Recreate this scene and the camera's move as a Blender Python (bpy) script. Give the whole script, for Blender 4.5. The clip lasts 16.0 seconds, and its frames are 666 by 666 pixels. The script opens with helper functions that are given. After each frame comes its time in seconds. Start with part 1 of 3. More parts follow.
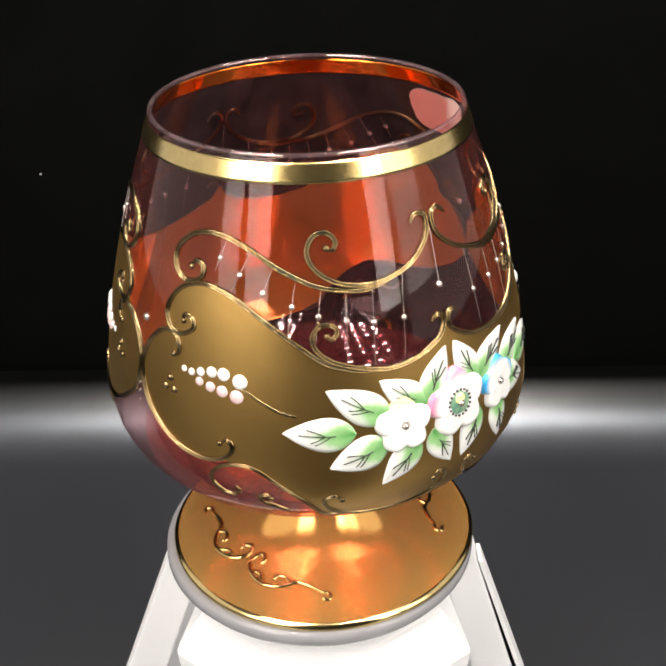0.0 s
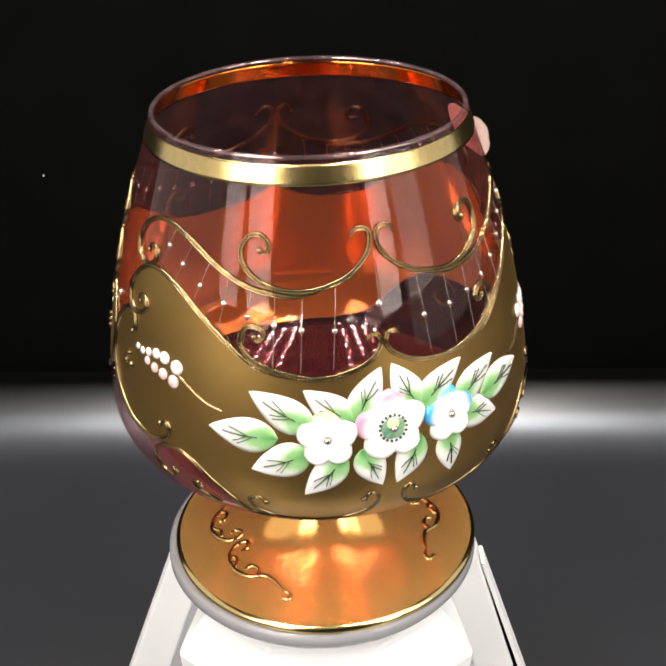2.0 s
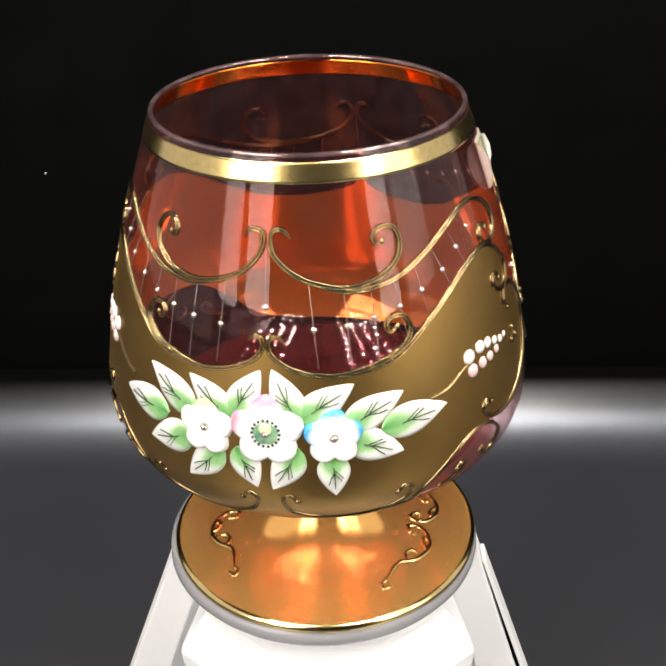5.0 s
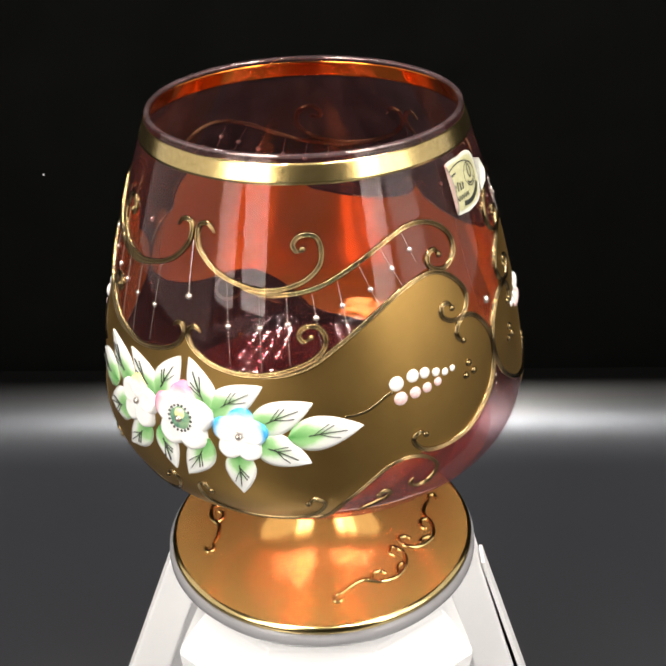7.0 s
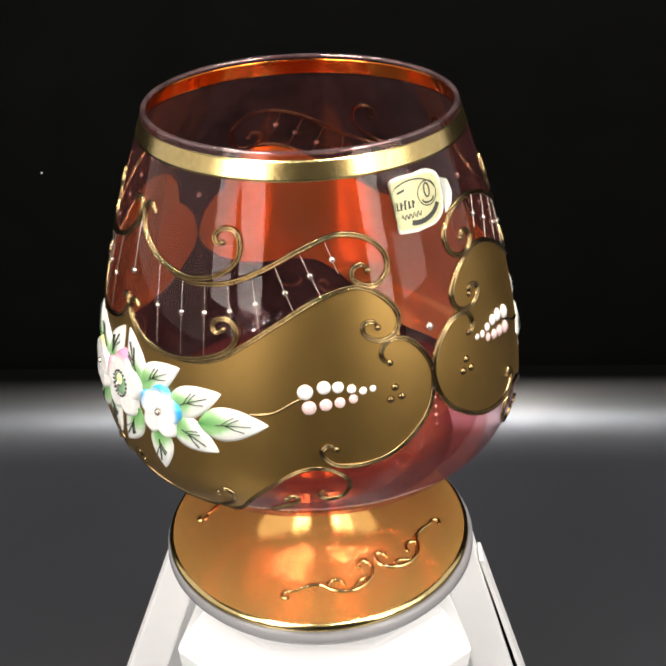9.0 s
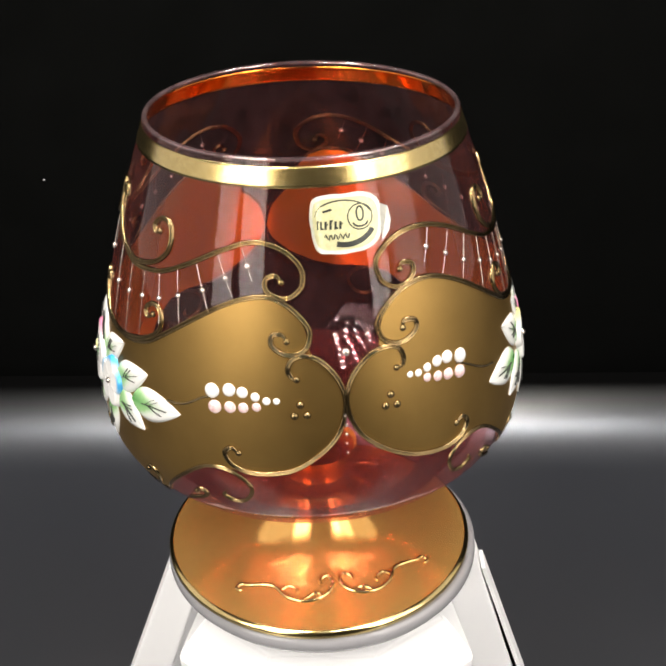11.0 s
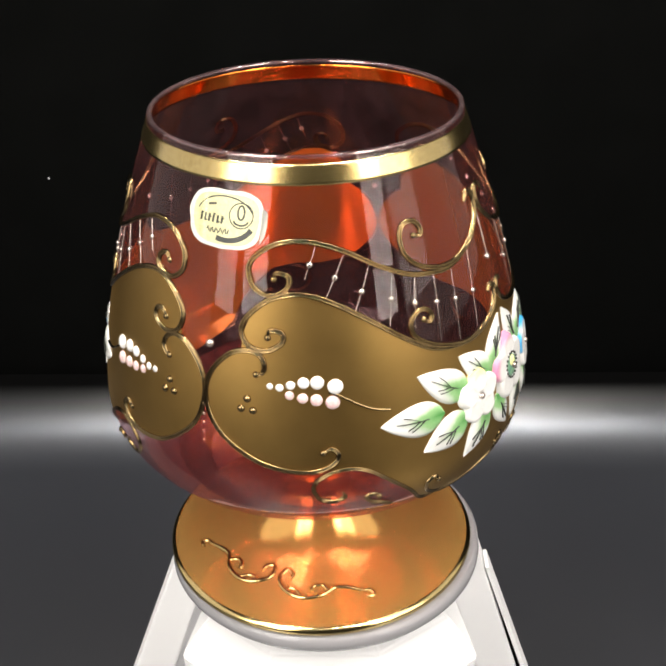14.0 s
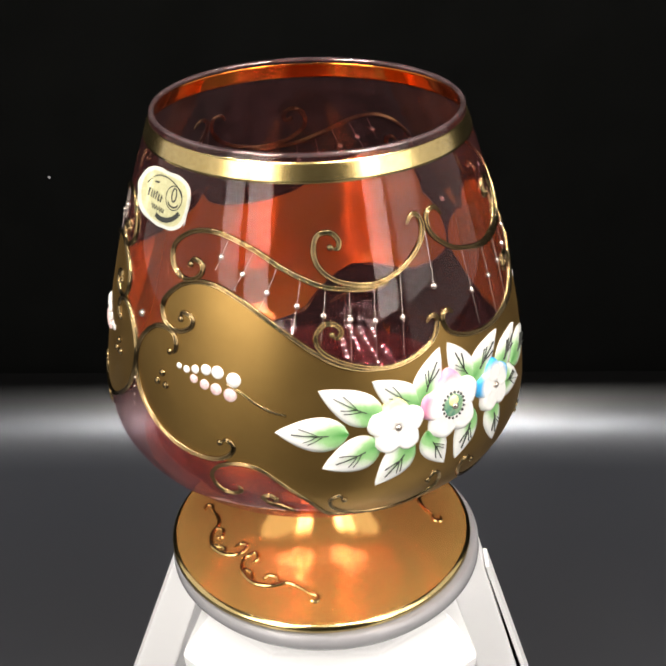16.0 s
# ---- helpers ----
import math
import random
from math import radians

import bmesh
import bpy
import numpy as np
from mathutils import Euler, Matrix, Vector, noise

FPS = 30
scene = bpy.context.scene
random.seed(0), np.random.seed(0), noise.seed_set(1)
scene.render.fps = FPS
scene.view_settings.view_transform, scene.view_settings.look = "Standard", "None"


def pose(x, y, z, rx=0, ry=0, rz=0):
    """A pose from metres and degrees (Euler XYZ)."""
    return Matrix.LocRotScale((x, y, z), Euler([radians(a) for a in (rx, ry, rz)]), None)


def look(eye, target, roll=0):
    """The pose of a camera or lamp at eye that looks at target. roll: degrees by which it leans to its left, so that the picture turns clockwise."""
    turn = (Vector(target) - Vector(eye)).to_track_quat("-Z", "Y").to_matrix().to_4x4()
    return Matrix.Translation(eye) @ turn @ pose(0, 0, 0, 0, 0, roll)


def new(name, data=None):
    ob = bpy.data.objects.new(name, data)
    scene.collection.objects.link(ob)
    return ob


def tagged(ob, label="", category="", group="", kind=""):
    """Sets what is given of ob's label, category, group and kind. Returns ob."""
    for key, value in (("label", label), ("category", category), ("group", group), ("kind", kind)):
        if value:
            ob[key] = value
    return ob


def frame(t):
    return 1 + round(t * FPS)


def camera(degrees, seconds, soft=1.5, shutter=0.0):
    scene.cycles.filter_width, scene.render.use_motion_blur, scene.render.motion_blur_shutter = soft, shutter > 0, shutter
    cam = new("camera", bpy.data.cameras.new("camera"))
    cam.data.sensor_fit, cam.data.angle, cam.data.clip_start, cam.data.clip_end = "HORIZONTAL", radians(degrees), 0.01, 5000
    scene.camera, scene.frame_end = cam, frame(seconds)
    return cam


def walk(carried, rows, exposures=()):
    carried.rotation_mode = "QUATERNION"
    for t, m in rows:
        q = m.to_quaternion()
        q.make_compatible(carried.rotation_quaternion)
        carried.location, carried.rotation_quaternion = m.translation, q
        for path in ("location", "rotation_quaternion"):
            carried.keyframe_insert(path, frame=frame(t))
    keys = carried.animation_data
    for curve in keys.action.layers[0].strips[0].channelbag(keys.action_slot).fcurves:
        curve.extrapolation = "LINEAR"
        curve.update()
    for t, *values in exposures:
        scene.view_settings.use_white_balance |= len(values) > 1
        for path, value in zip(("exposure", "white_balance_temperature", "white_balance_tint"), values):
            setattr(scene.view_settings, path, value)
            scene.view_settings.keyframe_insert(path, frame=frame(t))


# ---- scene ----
cam = camera(33.66, 16.0, soft=2.2)
EYE = (0.01155, -0.27300, 0.34661)
AIM = [
    (0, 0.00538, 0.03075, 0.17284),
    (0.5, 0.00480, 0.03079, 0.17293),
    (1, 0.00469, 0.03074, 0.17284),
    (1.5, 0.00423, 0.03069, 0.17278),
    (2, 0.00452, 0.03104, 0.17337),
    (2.5, 0.00468, 0.03094, 0.17319),
    (3, 0.00419, 0.03063, 0.17267),
    (3.5, 0.00418, 0.03076, 0.17290),
    (4.2, 0.00371, 0.03071, 0.17283),
    (6.3, 0.00447, 0.03069, 0.17276),
    (7, 0.00453, 0.03090, 0.17314),
    (7.5, 0.00525, 0.03061, 0.17260),
    (8, 0.00529, 0.03063, 0.17263),
    (8.5, 0.00512, 0.03054, 0.17248),
    (9.2, 0.00504, 0.03062, 0.17263),
    (11.3, 0.00444, 0.03173, 0.17460),
    (12, 0.00451, 0.03167, 0.17448),
    (12.5, 0.00422, 0.03168, 0.17452),
    (13, 0.00397, 0.03166, 0.17449),
    (13.5, 0.00334, 0.03147, 0.17418),
    (14, 0.00314, 0.03151, 0.17426),
    (14.5, 0.00297, 0.03157, 0.17438),
    (15, 0.00291, 0.03129, 0.17388),
    (15.5, 0.00312, 0.03133, 0.17394),
    (16, 0.00303, 0.03135, 0.17398),
]
CAM_ROLL = -1.06
walk(cam, [(t, look(EYE, (x, y, z), CAM_ROLL)) for t, x, y, z in AIM])

# ---- light ----
scene.view_settings.exposure = 0.13
world = bpy.data.worlds.new("studio_dusk")
scene.world = world
world.use_nodes = True
world.node_tree.nodes["Background"].inputs[0].default_value = (0.8, 0.85, 1.0, 1)
world.node_tree.nodes["Background"].inputs[1].default_value = 0.02


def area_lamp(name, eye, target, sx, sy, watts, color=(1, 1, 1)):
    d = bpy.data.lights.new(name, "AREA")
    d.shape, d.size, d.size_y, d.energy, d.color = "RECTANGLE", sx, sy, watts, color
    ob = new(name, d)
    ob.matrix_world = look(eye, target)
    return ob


MID = (0.0, 0.0, 0.20)


def softbox(name, azimuth, elevation, dist, sx, sy, watts):
    a, e = radians(azimuth), radians(elevation)
    eye = (MID[0] + dist * math.sin(a) * math.cos(e), MID[1] - dist * math.cos(a) * math.cos(e), MID[2] + dist * math.sin(e))
    return area_lamp(name, eye, MID, sx, sy, watts, (1.0, 0.94, 0.86))


# two pairs of tall strip lights, either side of the camera
softbox("strip_light", -28.5, 33, 0.55, 0.140, 0.64, 2.15)
softbox("strip_light", -45, 32, 0.55, 0.118, 0.64, 1.5)
softbox("strip_light", 42.5, 32, 0.55, 0.125, 0.64, 1.95)
softbox("strip_light", 62, 32, 0.55, 0.190, 0.64, 1.05)
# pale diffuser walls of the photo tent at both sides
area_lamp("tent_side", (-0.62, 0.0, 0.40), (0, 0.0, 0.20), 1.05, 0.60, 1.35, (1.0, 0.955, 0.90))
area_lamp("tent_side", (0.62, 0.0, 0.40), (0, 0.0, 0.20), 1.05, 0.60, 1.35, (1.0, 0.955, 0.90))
# added lamp over the table's rear, aimed narrowly to make the sheet's pale band
band_lamp = area_lamp("rear_band_helper", (0.0, 0.223, 0.62), (0.0, 0.2231, 0.0), 1.3, 0.05, 0.27, (0.95, 0.97, 1.0))
band_lamp.data.spread = radians(26)


# ---- materials ----
def material(name):
    m = bpy.data.materials.new(name)
    m.use_nodes = True
    nt = m.node_tree
    nt.nodes.clear()
    out = nt.nodes.new("ShaderNodeOutputMaterial")
    return m, nt, out


def noise_tex(nt, scale, detail=4.0, rough=0.6):
    tc = nt.nodes.new("ShaderNodeTexCoord")
    n = nt.nodes.new("ShaderNodeTexNoise")
    n.inputs["Scale"].default_value, n.inputs["Detail"].default_value, n.inputs["Roughness"].default_value = scale, detail, rough
    nt.links.new(tc.outputs["Object"], n.inputs["Vector"])
    return n


def surface(name, a, b, metallic=0.0, rough=(0.3, 0.45), scale=120.0, bump=0.0, bump_scale=900.0, coat=0.0, spec=0.5):
    """A surface whose colour wanders between a and b, with roughness in a range and fine relief."""
    m, nt, out = material(name)
    p = nt.nodes.new("ShaderNodeBsdfPrincipled")
    n1 = noise_tex(nt, scale)
    ramp = nt.nodes.new("ShaderNodeValToRGB")
    ramp.color_ramp.elements[0].position, ramp.color_ramp.elements[1].position = 0.3, 0.7
    ramp.color_ramp.elements[0].color, ramp.color_ramp.elements[1].color = (*a, 1), (*b, 1)
    nt.links.new(n1.outputs["Fac"], ramp.inputs[0])
    nt.links.new(ramp.outputs[0], p.inputs["Base Color"])
    mr = nt.nodes.new("ShaderNodeMapRange")
    mr.inputs[3].default_value, mr.inputs[4].default_value = rough
    n2 = noise_tex(nt, scale * 3.1)
    nt.links.new(n2.outputs["Fac"], mr.inputs[0])
    nt.links.new(mr.outputs[0], p.inputs["Roughness"])
    p.inputs["Metallic"].default_value = metallic
    p.inputs["Coat Weight"].default_value = coat
    p.inputs["Coat Roughness"].default_value = 0.08
    p.inputs["Specular IOR Level"].default_value = spec
    if bump:
        n3 = noise_tex(nt, bump_scale, 2.0)
        bp = nt.nodes.new("ShaderNodeBump")
        bp.inputs["Strength"].default_value, bp.inputs["Distance"].default_value = bump, 0.00004
        nt.links.new(n3.outputs["Fac"], bp.inputs["Height"])
        nt.links.new(bp.outputs[0], p.inputs["Normal"])
    nt.links.new(p.outputs[0], out.inputs[0])
    return m


def tinted_glass(name, tint, haze, haze_share, gloss_rough=0.03, ior=1.5, mottle=(0.55, 2.0)):
    """A thin blown glass wall: lets light through tinted, mirrors by Fresnel, with a faint lustre haze."""
    m, nt, out = material(name)
    tr = nt.nodes.new("ShaderNodeBsdfTransparent")
    n = noise_tex(nt, 45.0, 3.0)
    ramp = nt.nodes.new("ShaderNodeValToRGB")
    ramp.color_ramp.elements[0].color = (*[c * 0.95 for c in tint], 1)
    ramp.color_ramp.elements[1].color = (*[min(1, c * 1.05) for c in tint], 1)
    nt.links.new(n.outputs["Fac"], ramp.inputs[0])
    nt.links.new(ramp.outputs[0], tr.inputs[0])
    df = nt.nodes.new("ShaderNodeBsdfDiffuse")
    tl = nt.nodes.new("ShaderNodeBsdfTranslucent")
    df.inputs[0].default_value = tl.inputs[0].default_value = (*haze, 1)
    hz = nt.nodes.new("ShaderNodeMixShader")
    hz.inputs[0].default_value = 0.6
    nt.links.new(df.outputs[0], hz.inputs[1])
    nt.links.new(tl.outputs[0], hz.inputs[2])
    body = nt.nodes.new("ShaderNodeMixShader")
    sm = noise_tex(nt, 130.0, 6.0, 0.7)
    smr = nt.nodes.new("ShaderNodeMapRange")
    smr.inputs[1].default_value, smr.inputs[2].default_value = 0.38, 0.72
    smr.inputs[3].default_value, smr.inputs[4].default_value = mottle[0] * haze_share, mottle[1] * haze_share
    nt.links.new(sm.outputs["Fac"], smr.inputs[0])
    nt.links.new(smr.outputs[0], body.inputs[0])
    nt.links.new(tr.outputs[0], body.inputs[1])
    nt.links.new(hz.outputs[0], body.inputs[2])
    gl = nt.nodes.new("ShaderNodeBsdfGlossy")
    gl.inputs["Roughness"].default_value = gloss_rough
    gl.inputs["Color"].default_value = (1, 0.93, 0.93, 1)
    lw = nt.nodes.new("ShaderNodeLayerWeight")
    lw.inputs[0].default_value = 0.5
    pw = nt.nodes.new("ShaderNodeMath")
    pw.operation = "POWER"
    nt.links.new(lw.outputs["Facing"], pw.inputs[0])
    pw.inputs[1].default_value = 4.0
    fr = nt.nodes.new("ShaderNodeMath")
    fr.operation = "MULTIPLY_ADD"
    nt.links.new(pw.outputs[0], fr.inputs[0])
    fr.inputs[1].default_value, fr.inputs[2].default_value = 0.6, ((ior - 1) / (ior + 1)) ** 2
    mix = nt.nodes.new("ShaderNodeMixShader")
    nt.links.new(fr.outputs[0], mix.inputs[0])
    nt.links.new(body.outputs[0], mix.inputs[1])
    nt.links.new(gl.outputs[0], mix.inputs[2])
    nt.links.new(mix.outputs[0], out.inputs[0])
    return m


GLASS = tinted_glass("violet_rose_glass", (0.82, 0.68, 0.70), (0.42, 0.17, 0.18), 0.042, 0.018, 1.37)
LINING = tinted_glass("dark_violet_glass", (0.76, 0.50, 0.55), (0.5, 0.12, 0.12), 0.04, 0.015, 1.5)
DARKRING = tinted_glass("deep_violet_glass", (0.16, 0.07, 0.10), (0.10, 0.03, 0.04), 0.02, 0.015, 1.4)
BASEGLASS = tinted_glass("thick_rose_glass", (0.70, 0.42, 0.43), (0.72, 0.30, 0.26), 0.22, 0.015, 1.5, (0.85, 1.2))
RIMGLASS = tinted_glass("rim_glass", (0.80, 0.60, 0.64), (0.80, 0.62, 0.64), 0.08, 0.012, 2.1)
GOLD_MATT = surface("matt_gilding", (0.320, 0.195, 0.060), (0.375, 0.230, 0.072), 1.0, (0.37, 0.45), 60, 0.15, 1500)
GOLD_BACK = surface("gilding_through_glass", (0.98, 0.45, 0.065), (1.0, 0.52, 0.09), 0.72, (0.05, 0.09), 40)
BAND_BACK = surface("gold_band_through_glass", (0.72, 0.20, 0.03), (0.80, 0.26, 0.045), 1.0, (0.07, 0.13), 60)
GOLD_BAND = surface("burnished_gold_band", (0.60, 0.44, 0.17), (0.70, 0.53, 0.23), 1.0, (0.17, 0.28), 700, 0.15, 2500, 0.5)
GOLD_RELIEF = surface("raised_gold_paste", (0.18, 0.125, 0.058), (0.28, 0.200, 0.100), 1.0, (0.18, 0.27), 300, 0.1, 1500)
GOLD_FOOT = surface("amber_gilded_foot", (1.0, 0.54, 0.145), (1.0, 0.59, 0.18), 0.74, (0.14, 0.19), 50, 0.06, 260)
GOLD_RING = surface("foot_edge_gold", (0.80, 0.60, 0.25), (0.88, 0.68, 0.32), 1.0, (0.12, 0.2), 200)
SILVER = surface("silvery_bead_enamel", (0.55, 0.48, 0.43), (0.66, 0.58, 0.53), 0.9, (0.15, 0.25), 900)
ENAMEL = surface("white_enamel", (0.70, 0.69, 0.68), (0.78, 0.77, 0.76), 0.0, (0.18, 0.30), 350, 0.12, 1100, 0.4)
TEAL = surface("teal_enamel", (0.05, 0.20, 0.16), (0.30, 0.45, 0.25), 0.0, (0.2, 0.3), 500, 0, 0, 0.4)
YELLOW = surface("yellow_enamel", (0.75, 0.70, 0.25), (0.82, 0.80, 0.5), 0.0, (0.2, 0.3), 500, 0, 0, 0.4)
INK = surface("black_enamel", (0.015, 0.018, 0.015), (0.03, 0.03, 0.025), 0.0, (0.3, 0.4), 500)
PEARL_PINK = surface("pink_white_enamel", (0.58, 0.34, 0.35), (0.78, 0.64, 0.62), 0.0, (0.15, 0.25), 700, 0, 0, 0.5)
PAPER = surface("cream_foil_label", (0.44, 0.42, 0.23), (0.54, 0.52, 0.31), 0.2, (0.3, 0.45), 900, 0.3, 2500)
PAPER_EDGE = surface("white_label_border", (0.48, 0.48, 0.43), (0.58, 0.58, 0.52), 0.0, (0.4, 0.5), 900, 0.3, 2500)
# pink cast of light through the glass is painted into this paper
PAPER_BACK = surface("label_back_through_glass", (0.80, 0.36, 0.30), (0.88, 0.44, 0.36), 0.0, (0.5, 0.6), 400)
PAPER_BARE = surface("bare_label_back", (0.74, 0.58, 0.50), (0.82, 0.66, 0.58), 0.0, (0.5, 0.6), 400)
WHITE_STAND = surface("white_satin_plastic", (0.88, 0.88, 0.90), (0.91, 0.91, 0.92), 0.0, (0.30, 0.40), 40, 0.03, 600)
PLATE = surface("pale_grey_turntable_plastic", (0.27, 0.265, 0.28), (0.29, 0.285, 0.30), 0.0, (0.22, 0.26), 60)
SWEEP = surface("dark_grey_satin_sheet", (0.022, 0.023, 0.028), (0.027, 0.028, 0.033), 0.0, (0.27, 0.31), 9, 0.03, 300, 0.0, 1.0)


def paint_falloff(m, z0, z1):
    """Paints the light's fade into the sheet: satin grey to dead black between the heights z0 and z1 of its curl."""
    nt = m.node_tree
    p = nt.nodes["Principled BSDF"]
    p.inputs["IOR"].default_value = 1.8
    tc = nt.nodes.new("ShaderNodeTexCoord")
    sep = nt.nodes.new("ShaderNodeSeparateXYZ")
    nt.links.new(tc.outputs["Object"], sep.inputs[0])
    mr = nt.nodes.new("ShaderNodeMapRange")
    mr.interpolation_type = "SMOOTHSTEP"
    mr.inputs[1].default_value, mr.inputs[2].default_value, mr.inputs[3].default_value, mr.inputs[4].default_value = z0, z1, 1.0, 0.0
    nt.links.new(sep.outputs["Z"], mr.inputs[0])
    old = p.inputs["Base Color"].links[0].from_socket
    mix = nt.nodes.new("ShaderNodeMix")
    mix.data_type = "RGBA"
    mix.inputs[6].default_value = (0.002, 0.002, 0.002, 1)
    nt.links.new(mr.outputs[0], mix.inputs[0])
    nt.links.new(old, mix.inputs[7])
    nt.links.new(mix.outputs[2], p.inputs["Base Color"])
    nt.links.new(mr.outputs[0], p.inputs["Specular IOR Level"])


# the pale band's fall-off up the curl is put into colour and gloss
paint_falloff(SWEEP, 0.0015, 0.0230)
VELVET = surface("black_velvet", (0.0010, 0.0011, 0.0010), (0.0016, 0.0017, 0.0016), 0.0, (0.9, 1.0), 30, spec=0.05)
WALL = surface("studio_wall_paint", (0.035, 0.035, 0.036), (0.045, 0.045, 0.046), 0.0, (0.7, 0.8), 8)


def petal_material(name, tint):
    """White enamel petal, tinted towards its outer lip."""
    m, nt, out = material(name)
    p = nt.nodes.new("ShaderNodeBsdfPrincipled")
    uv = nt.nodes.new("ShaderNodeTexCoord")
    sep = nt.nodes.new("ShaderNodeSeparateXYZ")
    nt.links.new(uv.outputs["UV"], sep.inputs[0])
    n = noise_tex(nt, 500.0, 3.0)
    add = nt.nodes.new("ShaderNodeMath")
    add.operation = "MULTIPLY_ADD"
    nt.links.new(n.outputs["Fac"], add.inputs[0])
    add.inputs[1].default_value = 0.10
    nt.links.new(sep.outputs["X"], add.inputs[2])
    ramp = nt.nodes.new("ShaderNodeValToRGB")
    e = ramp.color_ramp.elements
    e[0].position, e[0].color = 0.78, (0.74, 0.73, 0.72, 1)
    e[1].position, e[1].color = 1.0, (*tint, 1)
    nt.links.new(add.outputs[0], ramp.inputs[0])
    nt.links.new(ramp.outputs[0], p.inputs["Base Color"])
    p.inputs["Roughness"].default_value = 0.25
    p.inputs["Coat Weight"].default_value = 0.4
    nt.links.new(p.outputs[0], out.inputs[0])
    return m


def leaf_material():
    """White enamel leaf, washed green from its base along one side."""
    m, nt, out = material("green_washed_enamel")
    p = nt.nodes.new("ShaderNodeBsdfPrincipled")
    uv = nt.nodes.new("ShaderNodeTexCoord")
    sep = nt.nodes.new("ShaderNodeSeparateXYZ")
    nt.links.new(uv.outputs["UV"], sep.inputs[0])
    n = noise_tex(nt, 400.0, 3.0)
    add = nt.nodes.new("ShaderNodeMath")
    add.operation = "MULTIPLY_ADD"
    nt.links.new(sep.outputs["Y"], add.inputs[0])
    add.inputs[1].default_value = 0.45
    nt.links.new(sep.outputs["X"], add.inputs[2])
    add2 = nt.nodes.new("ShaderNodeMath")
    add2.operation = "MULTIPLY_ADD"
    nt.links.new(n.outputs["Fac"], add2.inputs[0])
    add2.inputs[1].default_value = 0.22
    nt.links.new(add.outputs[0], add2.inputs[2])
    ramp = nt.nodes.new("ShaderNodeValToRGB")
    e = ramp.color_ramp.elements
    e[0].position, e[0].color = 0.18, (0.08, 0.28, 0.07, 1)
    e[1].position, e[1].color = 0.90, (0.72, 0.72, 0.70, 1)
    mid = ramp.color_ramp.elements.new(0.58)
    mid.color = (0.28, 0.50, 0.22, 1)
    mid2 = ramp.color_ramp.elements.new(0.74)
    mid2.color = (0.62, 0.68, 0.58, 1)
    nt.links.new(add2.outputs[0], ramp.inputs[0])
    nt.links.new(ramp.outputs[0], p.inputs["Base Color"])
    p.inputs["Roughness"].default_value = 0.26
    p.inputs["Coat Weight"].default_value = 0.3
    nt.links.new(p.outputs[0], out.inputs[0])
    return m


LEAF = leaf_material()
PINK, BLUE, LEMON = petal_material("pink_tipped_enamel", (0.68, 0.24, 0.38)), petal_material("blue_tipped_enamel", (0.05, 0.36, 0.70)), petal_material("lemon_tipped_enamel", (0.75, 0.72, 0.28))


# ---- mesh helpers ----
def part(name, bm, mat, parent=None, label="", smooth=True):
    me = bpy.data.meshes.new(name)
    bm.normal_update()
    bm.to_mesh(me)
    bm.free()
    for m in (mat if isinstance(mat, (list, tuple)) else [mat]):
        me.materials.append(m)
    if smooth:
        me.polygons.foreach_set("use_smooth", [True] * len(me.polygons))
    ob = new(name, me)
    if parent:
        ob.parent = parent
    if label:
        tagged(ob, label)
    return ob


def share(name, ob, m, parent, label=""):
    """Another piece on the same mesh."""
    o = new(name, ob.data)
    o.parent = parent
    o.matrix_basis = m
    if label:
        tagged(o, label)
    return o


def lathe(profile, steps=160, closed=False):
    """Turns (r, z) points about the z axis; the profile runs with the outside on its right going up."""
    bm = bmesh.new()
    rings = []
    for r, z in profile:
        if r < 1e-6:
            rings.append([bm.verts.new((0, 0, z))])
        else:
            rings.append([bm.verts.new((r * math.sin(2 * math.pi * i / steps), -r * math.cos(2 * math.pi * i / steps), z)) for i in range(steps)])
    pairs = list(zip(rings, rings[1:])) + ([(rings[-1], rings[0])] if closed else [])
    for a, b in pairs:
        for i in range(steps):
            j = (i + 1) % steps
            vs = [a[i % len(a)], a[j % len(a)], b[j % len(b)], b[i % len(b)]]
            vs = list(dict.fromkeys(vs))
            if len(vs) > 2:
                bm.faces.new(vs)
    return bm


def rounded_box(sx, sy, sz, bevel):
    bm = bmesh.new()
    bmesh.ops.create_cube(bm, size=1.0)
    bmesh.ops.scale(bm, vec=(sx, sy, sz), verts=bm.verts)
    bmesh.ops.bevel(bm, geom=bm.edges[:], offset=bevel, segments=2, affect="EDGES", profile=0.5)
    return bm


def spline(pts, n):
    """Smooth line of n points through the control points."""
    p = np.array([pts[0], *pts, pts[-1]], float)
    out = []
    for i in range(n):
        u = i / (n - 1) * (len(pts) - 1)
        k = min(int(u), len(pts) - 2)
        f = u - k
        a, b, c, d = p[k], p[k + 1], p[k + 2], p[k + 3]
        out.append(0.5 * (2 * b + (c - a) * f + (2 * a - 5 * b + 4 * c - d) * f * f + (3 * b - a - 3 * c + d) * f ** 3))
    return np.array(out)


